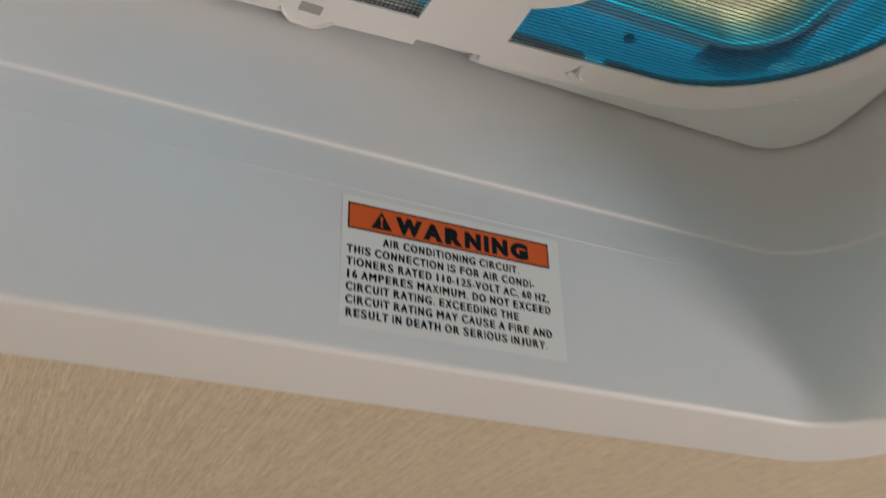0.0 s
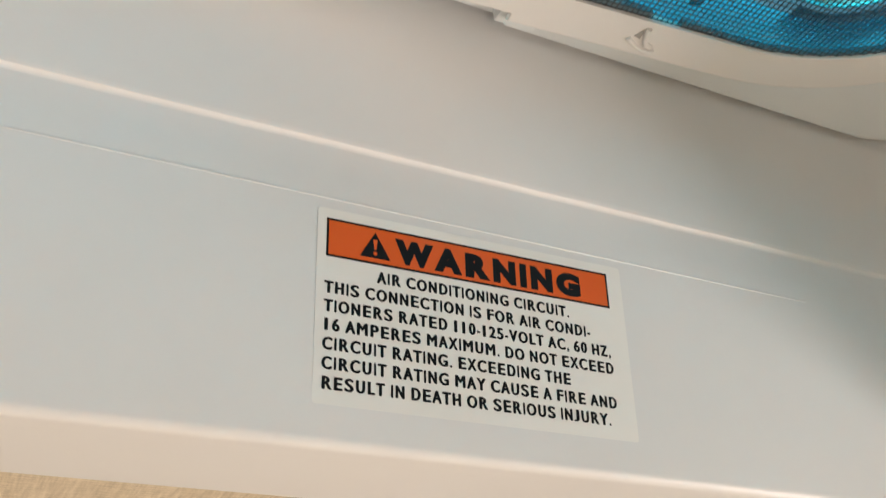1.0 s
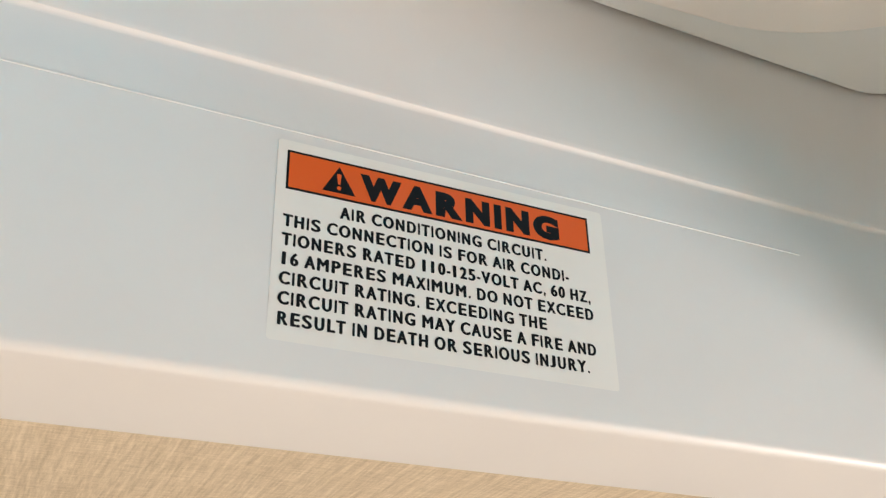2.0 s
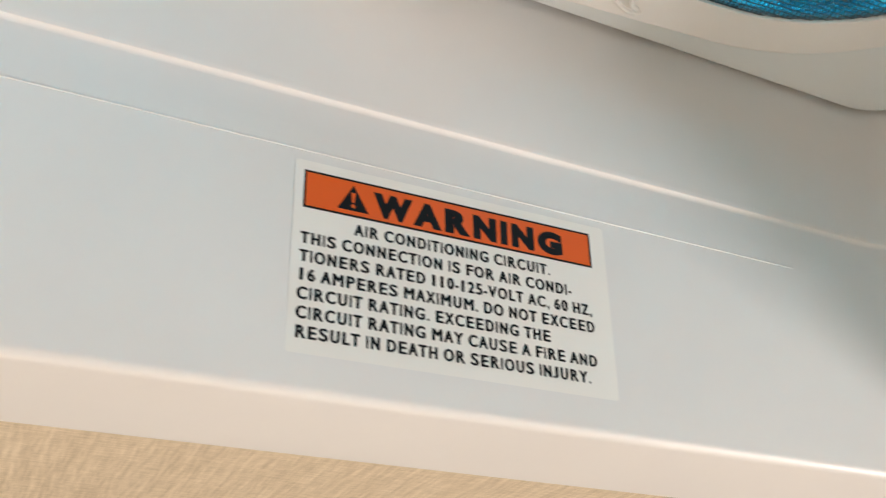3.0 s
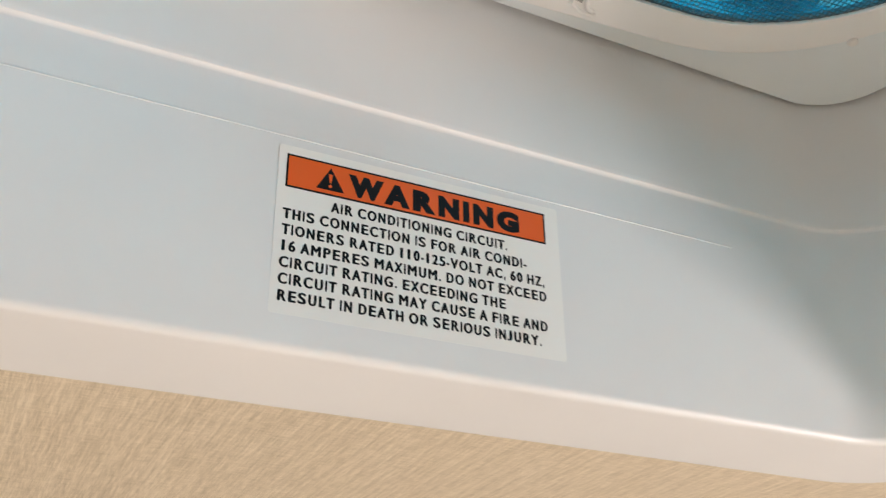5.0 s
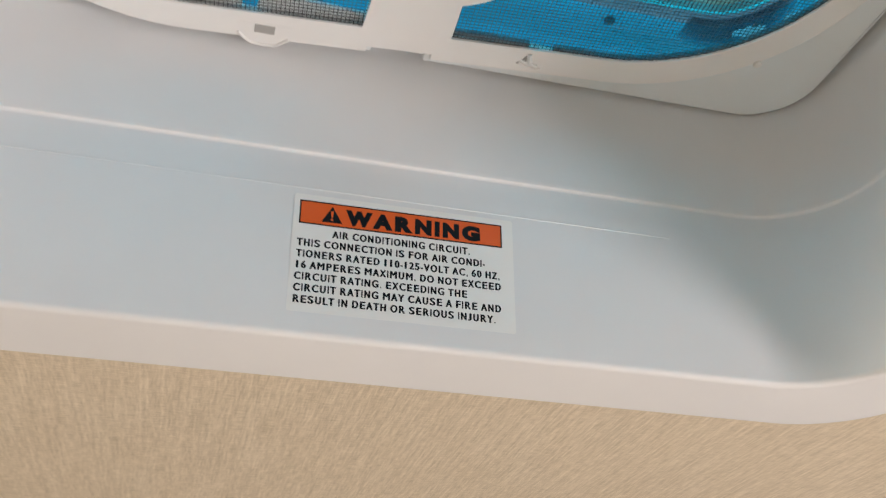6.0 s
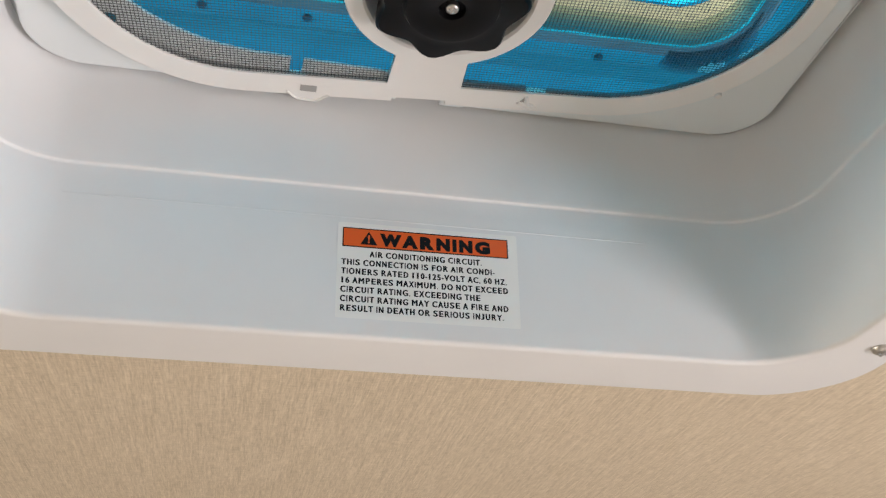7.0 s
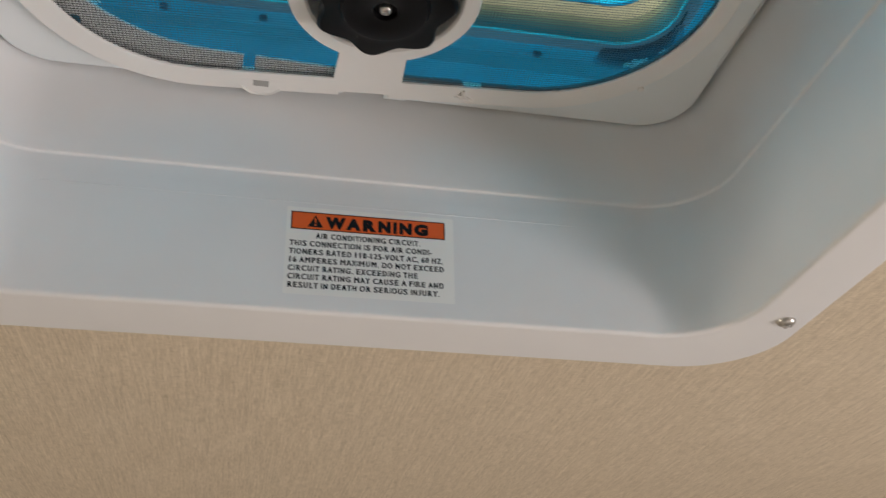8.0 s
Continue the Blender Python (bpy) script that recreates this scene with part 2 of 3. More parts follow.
def mounting_screw(x, y, z):
    root = thing("mounting_screw", x, y, z, "domed steel screw holding the white flange", "screw")
    bm = bmesh.new()
    prof = [(4.6, 0.0), (4.6, -0.5), (4.2, -1.4), (3.2, -2.2), (1.9, -2.7), (0.9, -2.8)]
    rings = [[(x + r * MM * math.cos(a), y + r * MM * math.sin(a), z + h * MM) for a in np.linspace(0, 2 * math.pi, 24, endpoint=False)] for r, h in prof]
    loft(bm, rings, True)
    part("screw_head", bm, STEEL, root)
    # raised grey cross in place of the recess's shade
    bm = bmesh.new()
    box(bm, x - 0.0023, x + 0.0023, y - 0.0005, y + 0.0005, z - 0.0031, z - 0.0026)
    box(bm, x - 0.0005, x + 0.0005, y - 0.0023, y + 0.0023, z - 0.0032, z - 0.0026)
    part("cross_recess_shade", bm, RECESS_SHADE, root)


mounting_screw(0.2006, -0.0247, Z0 - 0.0531)


# ---- roof vent ----
def build_vent():
    root = thing("roof_vent", CX, CY, Z0 + 0.07, "roof vent with white frame, insect screen and blue lid", "roof vent")
    px, py = -0.0065, -0.1822
    zp = 70.0
    bm = bmesh.new()
    outer = [(200, 200, zp + 14, 30), (200, 200, zp + 11, 30), (176.5, 176.8, zp + 10, 26), (176.5, 176.8, zp + 1.2, 26), (176.1, 176.4, zp + 0.3, 25.6), (175.3, 175.6, zp, 25), (174.6, 174.9, zp, 24.6)]
    inner = [(168.5, 166.0, zp, 85.8), (167.5, 165.0, zp - 2.4, 85.5), (157.6, 155.2, zp - 2.4, 85), (157.2, 154.8, zp - 1.9, 85), (157.2, 154.8, zp - 1.0, 85), (172.0, 174.0, zp + 3, 84)]
    swing = Matrix.Translation((px, py, 0)) @ Matrix.Rotation(radians(2.6), 4, "Z") @ Matrix.Translation((-px, -py, 0))
    cut = [(0.0107, 0.0), (0.0105, 0.003), (-0.0156, 0.003), (-0.0158, 0.0)]
    flat4 = [(x, 0.0) for x, d in cut]
    # a narrow slot through the inner lip
    slot = [(-0.0540, 0.0), (-0.0542, -0.0096), (-0.0598, -0.0096), (-0.0600, 0.0)]
    no_slot = [(x, 0.0) for x, d in slot]
    loft(bm, [front_insert(ring_at(*q, n=16, cx=px, cy=py), (cut if k > 2 else flat4) + no_slot) for k, q in enumerate(outer)]
         + [[tuple(swing @ Vector(p)) for p in front_insert(ring_at(*q, n=16, cx=-0.0025, cy=py), flat4 + (slot if 1 < k < 5 else no_slot))] for k, q in enumerate(inner)])
    part("base_plate", bm, PLATE_PLASTIC, root, "cool white flat base plate")
    bm = bmesh.new()
    loft(bm, [[(-0.1443 + r * math.cos(a), -0.0422 + r * math.sin(a), Z0 + h * MM) for a in np.linspace(0, 2 * math.pi, 16, endpoint=False)] for r, h in ((0.0030, zp - 2.3), (0.0030, zp - 2.7), (0.0012, zp - 2.9))], True)
    part("plate_rivet", bm, LID_DARK, root)

    # filler block added to close the dark gap between plate and screen frame
    bm = bmesh.new()
    box(bm, 0.0045, 0.0165, -0.0190, -0.0104, Z0 + 0.0658, Z0 + 0.0703, 0.0003)
    part("plate_filler", bm, PLATE_PLASTIC, root)

    # screen frame: a flat rounded ring with a notch, turned a little in its seat
    fr = Matrix.Translation((-0.0065, -0.0135, 0)) @ Matrix.Rotation(radians(-3.8), 4, "Z") @ Matrix.Translation((0.0065, 0.0135, 0))
    fx, fy = -0.0042, -0.1825
    frame_z = 64.0
    hix, hiy = 155.4, 155.2
    out = [Vector((x, y, Z0 + frame_z * MM)) for x, y in rounded(fx, fy, (hix + 10) * MM, (hiy + 15.0) * MM, 0.084, 18)]
    yf = fy + (hiy + 15.0) * MM
    k = next(i for i in range(len(out)) if abs(out[i].y - yf) < 1e-7)
    notch = [Vector((x, yf - d, Z0 + frame_z * MM)) for x, d in ((0.0066, 0), (0.0064, 0.0028), (-0.0184, 0.0028), (-0.0186, 0))]
    out = out[: k + 1] + notch + out[k + 1 :]
    out = [fr @ p for p in out]

    def opening(cx, cy, hx, hy, r, turn):
        """The ring's inner edge as one half of it lies, turned a little round the strap."""
        swivel = Matrix.Translation((-0.0065, -0.0135, 0)) @ Matrix.Rotation(radians(turn), 4, "Z") @ Matrix.Translation((0.0065, 0.0135, 0))
        return [swivel @ Vector((x, y, Z0 + frame_z * MM)) for x, y in rounded(cx * MM, cy * MM, hx * MM, hy * MM, r * MM, 22)]

    # the two halves of the ring sag by different amounts
    east, west = opening(-6.2, -183.2, 153.6, 154.6, 76, -1.3), opening(-0.7, -183.4, 151.2, 154.4, 69, -6.2)
    inn = [p for p in east[:23]] + [p for p in west[23:69]] + [p for p in east[69:]]
    bm = bmesh.new()
    loops = []
    for pts in (out, inn):
        vs = [bm.verts.new(p) for p in pts]
        loops.append([bm.edges.new((vs[i], vs[(i + 1) % len(vs)])) for i in range(len(vs))])
    bmesh.ops.triangle_fill(bm, use_beauty=True, edges=bm.edges[:])
    rim_edges = [e for lp in loops for e in lp]
    base_faces = bm.faces[:]
    ext = bmesh.ops.extrude_face_region(bm, geom=base_faces, use_keep_orig=True)
    for v in ext["geom"]:
        if isinstance(v, bmesh.types.BMVert):
            v.co.z += 0.0016
    bmesh.ops.bevel(bm, geom=rim_edges, offset=0.0005, segments=2, affect="EDGES", profile=0.5)
    part("screen_frame", bm, FRAME_PLASTIC, root, smooth=False)

    def tube(bm, pts, r, sides=8):
        """A round bar along a path of points, closed at both ends."""
        rows = []
        for i, p in enumerate(pts):
            t = (pts[min(i + 1, len(pts) - 1)] - pts[max(i - 1, 0)]).normalized()
            side = t.cross(Vector((0, 0, 1))).normalized()
            up = side.cross(t)
            rows.append([bm.verts.new(p + (side * math.cos(a) + up * math.sin(a)) * r) for a in np.linspace(0, 2 * math.pi, sides, endpoint=False)])
        for p, q in zip(rows, rows[1:]):
            for i in range(sides):
                bm.faces.new((p[i], p[(i + 1) % sides], q[(i + 1) % sides], q[i]))
        bm.faces.new(rows[0])
        bm.faces.new(rows[-1])

    zt = Z0 + (frame_z - 0.12) * MM

    # tab with a square window and a raised rim along its free edge
    def tab_clip(x, y):
        bm = bmesh.new()
        pts = [(-10.0, -4.0), (-10.0, 2.6), (-5.4, 7.4), (-4.4, 8.0), (4.0, 8.0), (5.0, 7.4), (10.0, 2.6), (10.0, -4.0)]
        lo = [bm.verts.new((x + u * MM, y + w * MM, zt)) for u, w in pts]
        hi = [bm.verts.new((x + u * MM * 0.97, y + w * MM * 0.97, zt + 0.0060)) for u, w in pts]
        bm.faces.new(lo)
        bm.faces.new(hi)
        for i in range(len(lo)):
            j = (i + 1) % len(lo)
            bm.faces.new((lo[i], lo[j], hi[j], hi[i]))
        ob = part("clip_tab", bm, FRAME_PLASTIC, root, "small white moulded clip tab with a square window", smooth=False)
        bm = bmesh.new()
        tube(bm, [Vector((x + u * MM, y + w * MM, zt)) for u, w in ((-9.6, 2.6), (-7.4, 5.0), (-5.2, 7.0), (-4.0, 7.5), (0, 7.6), (3.8, 7.5), (5.0, 7.0), (7.4, 4.8), (9.6, 2.6))], 0.0006)
        part("tab_rim", bm, FRAME_PLASTIC, ob)
        # grey block for the shade in the window
        bm = bmesh.new()
        box(bm, x - 0.0038, x + 0.0038, y - 0.0030, y + 0.0012, zt - 0.0002, zt + 0.0008)
        part("clip_slot_shade", bm, RECESS_SHADE, ob)

    # hooked clip: curved lip, upright fin with a bent foot, slot shade between them
    def hook_clip():
        bm = bmesh.new()
        pad = [(36.5, -26.5), (37.5, -22.8), (40.5, -20.2), (44.5, -18.2), (48.0, -17.6), (51.5, -18.6), (54.5, -20.6), (55.5, -26.5)]
        lo = [bm.verts.new((u * MM, w * MM, zt + 0.0001)) for u, w in pad]
        hi = [bm.verts.new((u * MM, w * MM, zt + 0.0058)) for u, w in pad]
        bm.faces.new(lo)
        bm.faces.new(hi)
        for i in range(len(lo)):
            j = (i + 1) % len(lo)
            bm.faces.new((lo[i], lo[j], hi[j], hi[i]))
        ob = part("clip_hook", bm, FRAME_PLASTIC, root, "white hooked clip with a curved lip", smooth=False)
        bm = bmesh.new()
        tube(bm, [Vector((u * MM, w * MM, zt)) for u, w in ((40.6, -21.2), (41.6, -20.4), (44.2, -19.1), (46.6, -18.5), (48.6, -18.6), (50.4, -19.2))], 0.0008)
        part("hook_lip", bm, FRAME_PLASTIC, ob)
        bm = bmesh.new()
        tube(bm, [Vector((u * MM, w * MM, zt - 0.0004)) for u, w in ((43.8, -26.6), (44.4, -24.4), (45.4, -22.2), (46.6, -21.0), (48.4, -20.5))], 0.0008)
        part("hook_fin", bm, FRAME_PLASTIC, ob)
        bm = bmesh.new()
        vs = [[bm.verts.new((u * MM, w * MM, zt + z * MM)) for u, w in ((42.9, -25.6), (43.8, -22.0), (41.6, -22.4))] for z in (-0.12, 0.6)]
        bm.faces.new(vs[0])
        bm.faces.new(vs[1])
        for i in range(3):
            j = (i + 1) % 3
            bm.faces.new((vs[0][i], vs[0][j], vs[1][j], vs[1][i]))
        part("hook_slot_shade", bm, RECESS_SHADE, ob, smooth=False)

    # small moulded stop at the ring's edge
    bm = bmesh.new()
    loft(bm, [[(0.1329 + r * math.cos(a), -0.0438 + r * math.sin(a), Z0 + (frame_z + h) * MM) for a in np.linspace(0, 2 * math.pi, 18, endpoint=False)] for r, h in ((0.0017, 1.0), (0.0017, -0.6), (0.0014, -1.0), (0.0007, -1.2))], True)
    part("frame_stop", bm, FRAME_PLASTIC, root)
    # rubber gasket on the mesh along the ring's inner edge, open behind the clip
    edge = [p for p in east[:23]][::-1]
    start = edge[0]
    lead = Vector((-1.0, math.tan(radians(1.3)), 0))
    for run in ([start + lead * (start.x - 0.010), start + lead * (start.x - 0.0425)], [start + lead * (start.x - 0.0525)] + edge):
        bm = bmesh.new()
        rows = []
        for i, p in enumerate(run):
            q, w0 = run[min(i + 1, len(run) - 1)], run[max(i - 1, 0)]
            t = (q - w0).normalized()
            side = Vector((t.y, -t.x, 0))          # towards the opening
            rows.append([bm.verts.new((p.x + side.x * d, p.y + side.y * d, Z0 + z * MM)) for d, z in ((-0.0014, 65.3), (0.0005, 65.2), (0.0008, 65.7), (0.0005, 67.6), (-0.0014, 67.6))])
        for p, q in zip(rows, rows[1:]):
            for i in range(5):
                bm.faces.new((p[i], p[(i + 1) % 5], q[(i + 1) % 5], q[i]))
        bm.faces.new(rows[0])
        bm.faces.new(rows[-1])
        part("gasket", bm, GASKET, root, "dark rubber gasket strip", smooth=False)
    tab_clip(-0.0577, -0.0135)
    hook_clip()

    # hub
    hx, hy = -0.0055, -0.0846
    bm = bmesh.new()
    hub = [(44.0, 68), (44.0, frame_z + 0.8), (43.2, frame_z - 0.1), (36.5, frame_z - 0.1), (35.4, frame_z + 1.0), (34.6, frame_z + 8), (34.6, frame_z + 18), (37.0, frame_z + 18), (37.0, 68)]
    rows = loft(bm, [[(hx + r * MM * math.cos(a), hy + r * MM * math.sin(a), Z0 + z * MM) for a in np.linspace(0, 2 * math.pi, 64, endpoint=False)] for r, z in hub])
    for i in range(64):
        j = (i + 1) % 64
        bm.faces.new((rows[-1][i], rows[-1][j], rows[0][j], rows[0][i]))
    part("hub_ring", bm, FRAME_PLASTIC, root)
    # added housing, sized to block the lid's glow round the knob
    bm = bmesh.new()
    loft(bm, [[(hx + r * MM * math.cos(a), hy + r * MM * math.sin(a), Z0 + z * MM) for a in np.linspace(0, 2 * math.pi, 40, endpoint=False)] for r, z in ((32.6, 77), (33.4, 78), (33.4, 94), (14, 98), (9, 99), (9, 141))], True)
    part("gear_case", bm, BLACK, root, "added black crank housing behind the knob")
    bm = bmesh.new()
    x0, x1, y0, y1 = -0.0225, 0.0120, -0.0460, -0.0215
    lo = [bm.verts.new((x, y, Z0 + (frame_z - 0.06) * MM)) for x, y in ((x0, y1), (x1, y1), (x1 - 0.001, y0), (x0 + 0.001, y0))]
    hi = [bm.verts.new((v.co.x, v.co.y, Z0 + 0.068)) for v in lo]
    bm.faces.new(lo)
    bm.faces.new(hi)
    for i in range(4):
        bm.faces.new((lo[i], lo[(i + 1) % 4], hi[(i + 1) % 4], hi[i]))
    part("strap", bm, FRAME_PLASTIC, root)

    # insect screen
    bm = bmesh.new()
    pitch, w = 0.00160, 0.000115
    zs = Z0 + 0.0652
    sx, sy, sr = 0.1600, 0.1625, 0.078
    def half(d, a, b, r):
        """Half the chord at distance d from the axis, of a rounded rectangle a across, b along."""
        d = abs(d)
        if d > a:
            return 0
        if d < a - r:
            return b
        return b - r + math.sqrt(max(0, r * r - (d - a + r) ** 2))
    back = fr.inverted() @ Vector((hx, hy, 0))
    ux, uy, hr = back.x - fx, back.y - fy, 0.0385

    def spans(u, h, c0, c1):
        """The wire at u from -h to h, without what the hub covers (its middle at c0 across, c1 along)."""
        d = abs(u - c0)
        if d >= hr:
            return [(-h, h)]
        q = math.sqrt(hr * hr - d * d)
        return [(lo, hi) for lo, hi in ((-h, min(h, c1 - q)), (max(-h, c1 + q), h)) if hi - lo > 0.001]

    k = -int(sx / pitch)
    while k * pitch < sx:
        u = k * pitch
        for lo, hi in spans(u, half(u, sx, sy, sr), ux, uy):
            box(bm, fx + u - w, fx + u + w, fy + lo, fy + hi, zs - w, zs + w, m=fr)
        k += 1
    k = -int(sy / pitch)
    while k * pitch < sy:
        u = k * pitch
        for lo, hi in spans(u, half(u, sy, sx, sr), uy, ux):
            box(bm, fx + lo, fx + hi, fy + u - w, fy + u + w, zs - w - 0.0001, zs + w - 0.0001, m=fr)
        k += 1
    part("insect_screen", bm, SCREEN, root, "fine grey fibreglass insect mesh", smooth=False)["kind"] = "stuff"

    # lid: side, flat skirt, darker step, ridge, tall raised panel with a rolled edge
    def shell(name, mat, prof, label="", close=False):
        bm = bmesh.new()
        loft(bm, [ring_at(*q, n=18, cx=px, cy=py) for q in prof], close)
        return part(name, bm, mat, root, label)

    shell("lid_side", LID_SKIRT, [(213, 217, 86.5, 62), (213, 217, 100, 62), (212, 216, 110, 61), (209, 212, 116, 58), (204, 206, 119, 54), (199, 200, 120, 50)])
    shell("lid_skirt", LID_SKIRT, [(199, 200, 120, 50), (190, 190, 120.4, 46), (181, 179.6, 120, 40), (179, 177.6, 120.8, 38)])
    shell("lid_step", LID_STEP, [(179, 177.6, 120.8, 38), (178, 176.8, 121.8, 37), (172, 171.6, 122, 31), (171, 170.8, 121.4, 30)], "darker step of the lid")
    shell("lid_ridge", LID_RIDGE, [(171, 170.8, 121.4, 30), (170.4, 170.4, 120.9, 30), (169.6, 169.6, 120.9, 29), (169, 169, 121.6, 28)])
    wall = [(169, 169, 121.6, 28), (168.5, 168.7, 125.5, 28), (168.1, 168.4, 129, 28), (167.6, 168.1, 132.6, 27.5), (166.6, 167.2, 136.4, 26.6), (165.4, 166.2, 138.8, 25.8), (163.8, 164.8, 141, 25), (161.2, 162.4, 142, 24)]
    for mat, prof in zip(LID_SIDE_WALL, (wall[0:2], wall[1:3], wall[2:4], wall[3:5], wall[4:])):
        shell("lid_rim", mat, prof, "rolled edge of the lid's raised panel, its light put in as pale yellow" if mat is LID_SIDE_WALL[-1] else "side of the lid's raised panel, teal with its light graded in")
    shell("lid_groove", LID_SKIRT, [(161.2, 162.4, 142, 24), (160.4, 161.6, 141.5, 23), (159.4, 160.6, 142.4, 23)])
    shell("lid_top", LID_TOP, [(159.4, 160.6, 142.4, 23), (120, 120, 144, 22), (60, 66, 146, 18)], close=True)
    # tinted sheets in three sizes, stacked to darken the corner of the step
    for size, drop in ((29.0, 0.0), (25.5, 0.5), (22.0, 1.0)):
        bm = bmesh.new()
        rows = []
        for a in np.linspace(radians(-8), radians(96), 26):
            ca, sa = math.cos(a), math.sin(a)
            along, across = 9.5 * ca + 19.5 * sa, 19.5 * ca - 9.5 * sa
            reach = max(33.0, along + math.sqrt(max(0.0, size ** 2 - across ** 2)))
            rows.append([bm.verts.new((px + (140.4 + r * ca) * MM, py + (140.6 + r * sa) * MM, Z0 + (z - drop) * MM)) for r, z in ((31.5, 119.8), (reach - 0.4, 119.6), (reach, 119.8), (reach, 120.0), (31.5, 120.0))])
        for p, q in zip(rows, rows[1:]):
            for i in range(5):
                bm.faces.new((p[i], p[(i + 1) % 5], q[(i + 1) % 5], q[i]))
        bm.faces.new(rows[0])
        bm.faces.new(rows[-1])
        part("lid_corner_patch", bm, LID_PAD, root, "deep blue round patch in the lid's corner")
    # rivets on the underside of the skirt
    for x, y in ((0.0953, 0.0022), (-0.1115, 0.0004), (-0.0595, 0.0004)):
        bm = bmesh.new()
        prof = [(2.5, 120.6), (2.5, 119.4), (2.0, 118.8), (0.9, 118.6)]
        loft(bm, [[(x + r * MM * math.cos(a), y + r * MM * math.sin(a), Z0 + h * MM) for a in np.linspace(0, 2 * math.pi, 16, endpoint=False)] for r, h in prof], True)
        part("lid_rivet", bm, LID_DARK, root)
    # torn scraps of film left in the corners of the throat
    rng = random.Random(4)
    for cx_, cy_, long_, wide_, turn in ((-0.1405, -0.0440, 8.0, 4.2, 48), (0.1320, -0.0440, 6.5, 3.0, -40), (0.1450, -0.0560, 5.0, 1.8, -48)):
        bm = bmesh.new()
        c, sn = math.cos(radians(turn)), math.sin(radians(turn))
        lo, hi = [], []
        for a in np.linspace(0, 2 * math.pi, 26, endpoint=False):
            k = rng.uniform(0.62, 1.1)
            u, w_ = long_ * k * math.cos(a) * MM, wide_ * k * math.sin(a) * MM
            lo.append(bm.verts.new((cx_ + u * c - w_ * sn, cy_ + u * sn + w_ * c, Z0 + (80 + rng.uniform(-0.8, 0.8)) * MM)))
            hi.append(bm.verts.new(lo[-1].co + Vector((0, 0, 0.0009))))
        bm.faces.new(lo)
        bm.faces.new(hi)
        for i in range(26):
            bm.faces.new((lo[i], lo[(i + 1) % 26], hi[(i + 1) % 26], hi[i]))
        part("torn_film", bm, RESIDUE, root, "torn scrap of pale blue film", smooth=False)
    return root


VENT = build_vent()


def build_knob(parent):
    kx, ky = -0.0063, -0.0906
    zk = Z0 + 0.0526
    n = 120
    def lobed(r, z, lobes=7, depth=0.0, dy=0.0):
        out = []
        for i in range(n):
            a = 2 * math.pi * i / n
            rr = r * (1 - depth * (0.5 - 0.5 * math.cos(lobes * (a + 0.152))) ** 0.9)
            out.append((kx + rr * MM * math.cos(a), ky + dy + rr * MM * math.sin(a), z))
        return out
    bm = bmesh.new()
    rings = [lobed(31.6, zk + 0.018, depth=0.15, dy=0.003), lobed(33.4, zk + 0.006, depth=0.17, dy=0.003), lobed(33.2, zk + 0.0036, depth=0.17, dy=0.003), lobed(31.6, zk + 0.0018, depth=0.16, dy=0.0026), lobed(24.5, zk + 0.0010, depth=0.05, dy=0.001),
             lobed(21, zk + 0.0006), lobed(20, zk + 0.0002), lobed(18.8, zk - 0.0022), lobed(17.5, zk - 0.0026), lobed(6.5, zk - 0.0026), lobed(5.6, zk - 0.002), lobed(5.4, zk + 0.001)]
    loft(bm, rings, True)
    knob = part("crank_knob", bm, BLACK, parent, "black lobed plastic knob")
    bm = bmesh.new()
    prof = [(2.8, 0.8), (2.8, -1.2), (2.6, -1.7), (2.0, -2.2), (1.1, -2.4)]
    loft(bm, [[(kx + r * MM * math.cos(a), ky + r * MM * math.sin(a), zk + h * MM) for a in np.linspace(0, 2 * math.pi, 20, endpoint=False)] for r, h in prof], True)
    part("knob_screw", bm, STEEL, knob, "steel cross-head screw")
    # a grey cross stands in for the shaded screw recess
    bm = bmesh.new()
    box(bm, kx - 0.0017, kx + 0.0017, ky - 0.00035, ky + 0.00035, zk - 0.00262, zk - 0.0022)
    box(bm, kx - 0.00035, kx + 0.00035, ky - 0.0017, ky + 0.0017, zk - 0.00266, zk - 0.0022)
    for v in bm.verts:
        d = Vector((v.co.x - kx, v.co.y - ky, 0))
        d.rotate(Euler((0, 0, radians(24))))
        v.co.x, v.co.y = kx + d.x, ky + d.y
    part("cross_recess_shade", bm, RECESS_SHADE, knob)


build_knob(VENT)


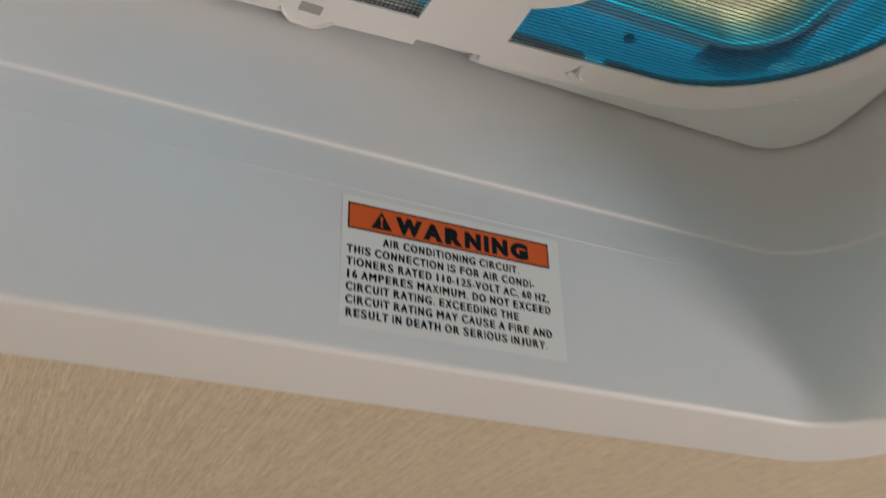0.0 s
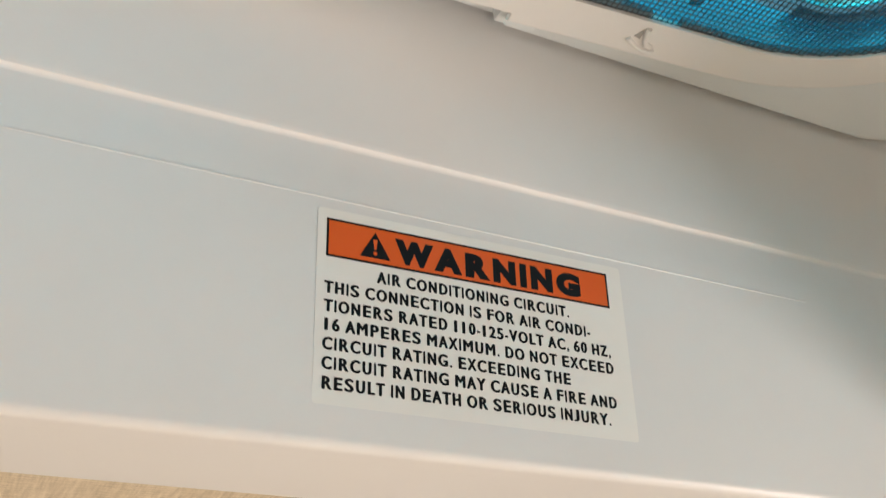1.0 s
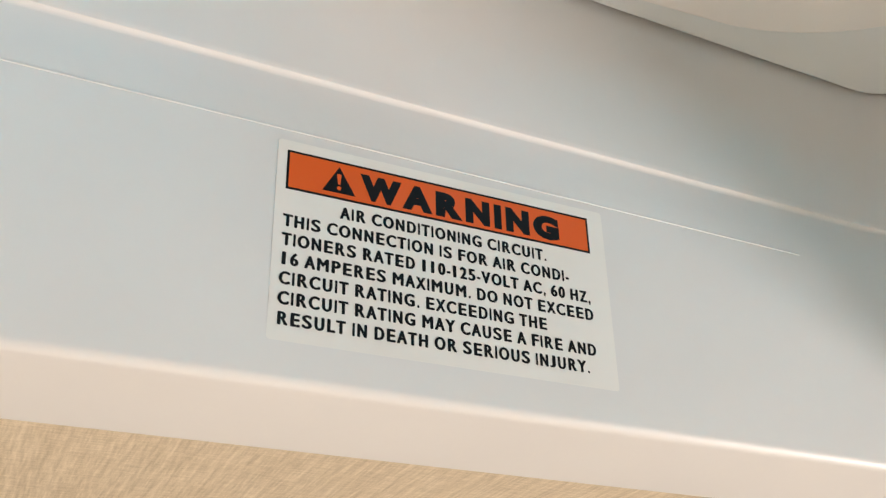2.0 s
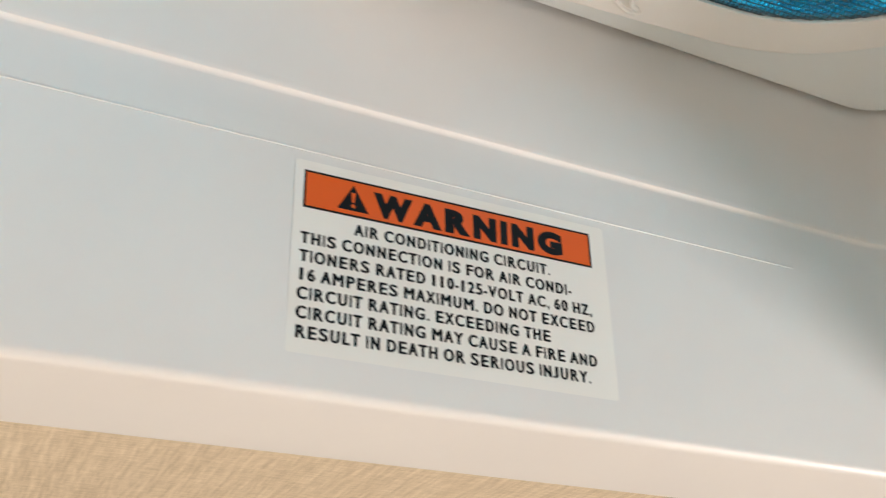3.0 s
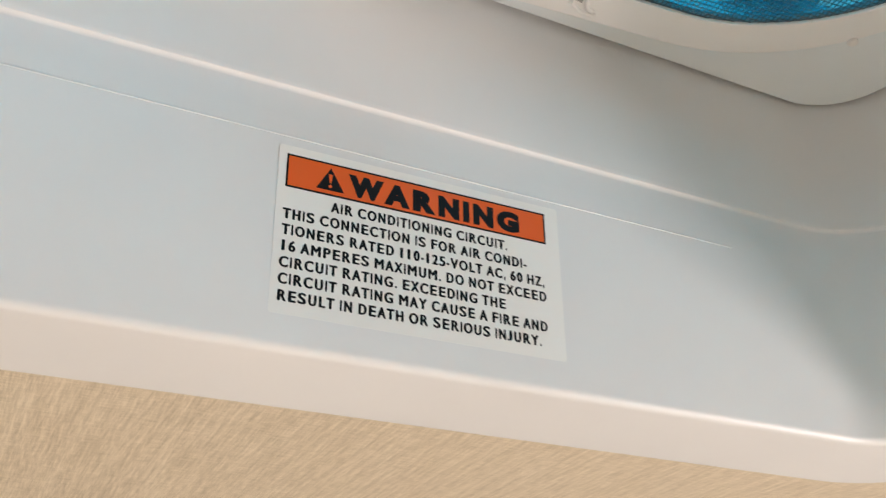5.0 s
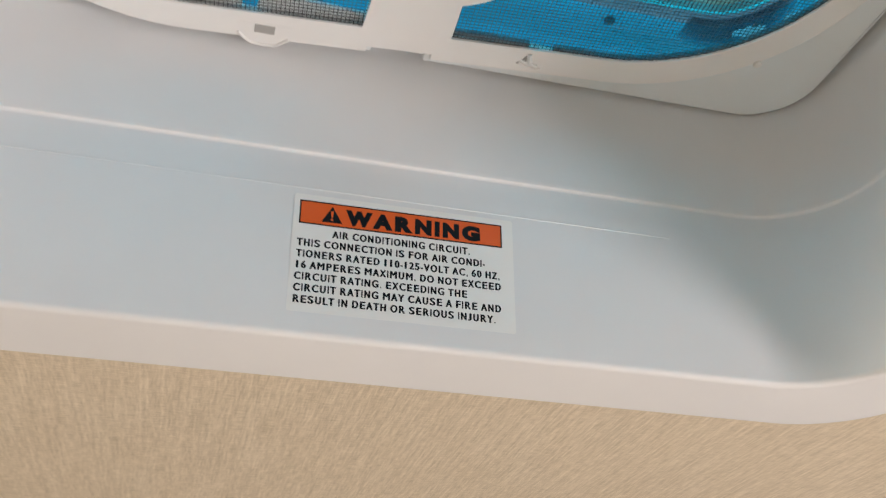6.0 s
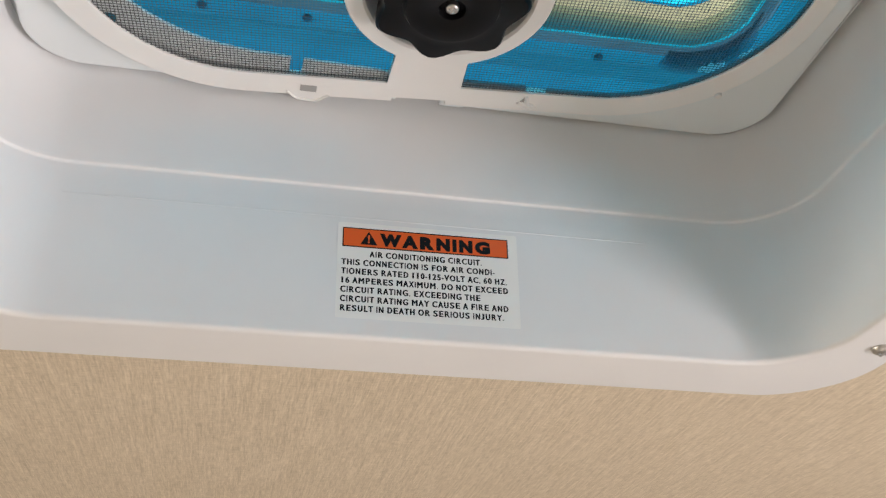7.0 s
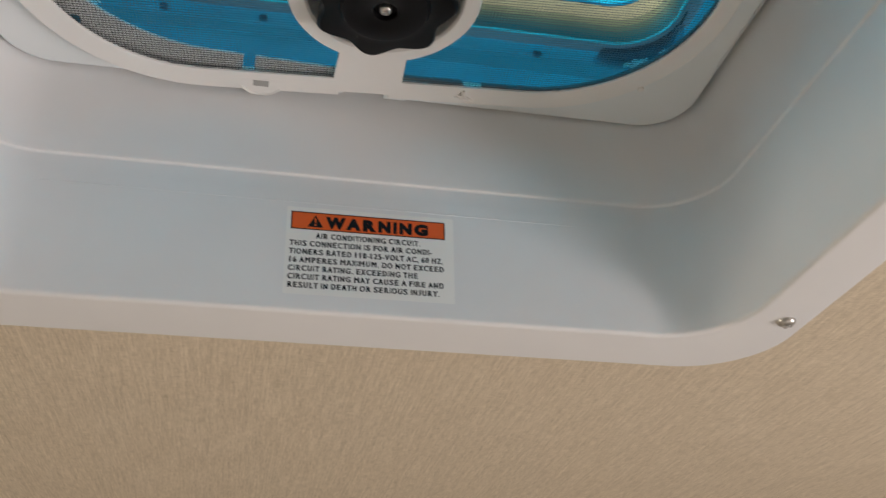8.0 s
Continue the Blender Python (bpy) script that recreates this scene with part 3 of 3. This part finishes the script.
# ---- warning label ----
def build_label():
    # wall plane: leans 2.9 degrees, the label turned 0.35 degrees on it
    up = Matrix.Rotation(radians(2.86), 4, "X")
    turn = Matrix.Rotation(radians(-0.35), 4, "Y")
    base = Matrix.Translation((0, 0, Z0)) @ up @ turn
    root = thing("warning_label", 0, 0, Z0, "white printed warning label with orange header stuck on the trim", "label")

    def flat(name, pts, lift, mat, thick=0.0, label=""):
        bm = bmesh.new()
        vs = [bm.verts.new(base @ Vector((x * MM, -lift * MM, z * MM))) for x, z in pts]
        f = bm.faces.new(vs)
        if thick:
            back = [bm.verts.new(base @ Vector((x * MM, -(lift - thick) * MM, z * MM))) for x, z in pts]
            for i in range(len(vs)):
                j = (i + 1) % len(vs)
                bm.faces.new((vs[i], vs[j], back[j], back[i]))
        return part(name, bm, mat, root, label, smooth=False)

    L = 0.14
    sheet = [(x, z) for x, z in rounded(1.1, -20.7, 41.2, 23.1, 0.8, 4)]
    flat("label_sheet", sheet, L, SHEET, 0.12)
    flat("header_border", [(-38, 0), (38, 0), (38, -9.66), (-38, -9.66)], L + 0.03, INK)
    flat("header_panel", [(-37.45, -0.55), (37.45, -0.55), (37.45, -9.11), (-37.45, -9.11)], L + 0.06, ORANGE)
    flat("warning_triangle", [(-26.2, -1.5), (-22.4, -8.1), (-30.0, -8.1)], L + 0.09, INK)
    flat("exclamation_bar", [(-26.75, -3.4), (-25.65, -3.4), (-25.95, -6.0), (-26.45, -6.0)], L + 0.12, ORANGE)
    flat("exclamation_dot", [(x, z) for x, z in rounded(-26.2, -6.9, 0.5, 0.5, 0.49, 4)], L + 0.12, ORANGE)

    # advance, left and right bounds of each letter of a plain grotesque, in thousandths
    book = {"A": (667, 14, 654), "B": (667, 74, 627), "C": (722, 44, 681), "D": (722, 81, 674), "E": (667, 86, 616), "F": (611, 86, 583), "G": (778, 48, 709), "H": (722, 77, 646),
            "I": (278, 82, 197), "J": (500, 17, 428), "L": (556, 76, 537), "M": (833, 73, 761), "N": (722, 76, 646), "O": (778, 39, 739), "P": (667, 86, 622), "R": (722, 88, 684), "S": (667, 49, 620),
            "T": (611, 14, 597), "U": (722, 79, 644), "V": (667, 20, 647), "W": (944, 16, 928), "X": (667, 19, 648), "Y": (667, 14, 653), "Z": (611, 23, 588), "0": (556, 37, 519), "1": (556, 130, 350),
            "2": (556, 26, 507), "5": (556, 32, 514), "6": (556, 38, 518), ".": (278, 87, 191), ",": (278, 87, 191), "-": (333, 44, 289), " ": (278, 0, 0)}
    cache = {}

    def glyph(ch, bold=0.0):
        key = (ch, bold)
        if key not in cache:
            cu = bpy.data.curves.new("text", "FONT")
            cu.body, cu.size, cu.resolution_u, cu.offset = ch, 1.0, 4, bold
            ob = bpy.data.objects.new("text", cu)
            scene.collection.objects.link(ob)
            me = bpy.data.meshes.new_from_object(ob.evaluated_get(bpy.context.evaluated_depsgraph_get()))
            bpy.data.objects.remove(ob)
            cache[key] = (np.array([tuple(v.co) for v in me.vertices]), [tuple(p.vertices) for p in me.polygons])
        return cache[key]

    cap_h = glyph("H")[0][:, 1].max()

    def line(name, text, x0, x1, base_z, cap, shifts, lift):
        left = book[text[0]][1]
        total = sum(book[c][0] for c in text[:-1]) + book[text[-1]][2] - left
        k = (x1 - x0) / total
        verts, faces, at = [], [], -left
        for ch in text:
            adv, lo, hi = book[ch]
            if ch != " ":
                co, polys = glyph(ch)
                gx0, gx1 = co[:, 0].min(), co[:, 0].max()
                foot, head = (co[:, 1].min(), co[:, 1].max()) if ch == "J" else (0.0, cap_h)
                grow = max(abs(dx) for dx, dz in shifts)
                full = k * (hi - lo) - 2 * grow
                wide = max(0.13, min(full, (gx1 - gx0) / cap_h * cap * 1.25))
                slack = full - wide
                for n, (dx, dz) in enumerate(shifts):
                    first = len(verts)
                    for gx, gy, _ in co:
                        x = x0 + k * (at + lo) + grow + slack / 2 + (gx - gx0) / (gx1 - gx0) * wide + dx
                        z = base_z + (gy - foot) / (head - foot) * cap + dz
                        verts.append(base @ Vector((x * MM, -(lift + 0.002 * n) * MM, z * MM)))
                    faces += [tuple(first + i for i in p) for p in polys]
            at += adv
        me = bpy.data.meshes.new(name)
        me.from_pydata(verts, [], faces)
        me.materials.append(INK)
        o = new(name, me)
        o.parent = root
        o.matrix_parent_inverse = root.matrix_world.inverted()

    thin = dict(book)
    book.update({"W": (944, 4, 940), "A": (722, 10, 712), "R": (722, 68, 710), "N": (722, 62, 660), "I": (278, 48, 230), "G": (778, 38, 713)})
    at, k = -5, 50.8 / (944 + 722 + 722 + 722 + 278 + 722 + 713 - 5)
    for ch in "WARNING":
        adv, lo, hi = book[ch]
        co, polys = glyph(ch, 0.078)
        (gx0, gy0), (gx1, gy1) = co[:, :2].min(axis=0), co[:, :2].max(axis=0)
        verts = [base @ Vector(((-21.3 + k * (at + lo + (gx - gx0) / (gx1 - gx0) * (hi - lo))) * MM, -(L + 0.09) * MM, (-8.35 + (gy - gy0) / (gy1 - gy0) * 6.4) * MM)) for gx, gy, _ in co]
        me = bpy.data.meshes.new("letter")
        me.from_pydata(verts, [], polys)
        me.materials.append(INK)
        o = new("letter", me)
        o.parent = root
        o.matrix_parent_inverse = root.matrix_world.inverted()
        at += adv
    book.update(thin)
    light = [(-0.19, 0.0), (-0.10, 0.08), (0.10, 0.08), (0.19, 0.0), (0.10, -0.08), (-0.10, -0.08), (0.0, 0.10), (0.0, -0.10)]
    rows = [("AIR CONDITIONING CIRCUIT.", -25.8, 25.3), ("THIS CONNECTION IS FOR AIR CONDI-", -38.2, 31.2), ("TIONERS RATED 110-125-VOLT AC, 60 HZ,", -38.2, 36.6),
            ("16 AMPERES MAXIMUM. DO NOT EXCEED", -37.9, 37.1), ("CIRCUIT RATING. EXCEEDING THE", -38.3, 24.2), ("CIRCUIT RATING MAY CAUSE A FIRE AND", -38.3, 36.9), ("RESULT IN DEATH OR SERIOUS INJURY.", -38.1, 34.6)]
    for i, (text, x0, x1) in enumerate(rows):
        line("text_line", text, x0, x1, -14.1 - 4.39 * i, 2.7, light, L + 0.05)


build_label()
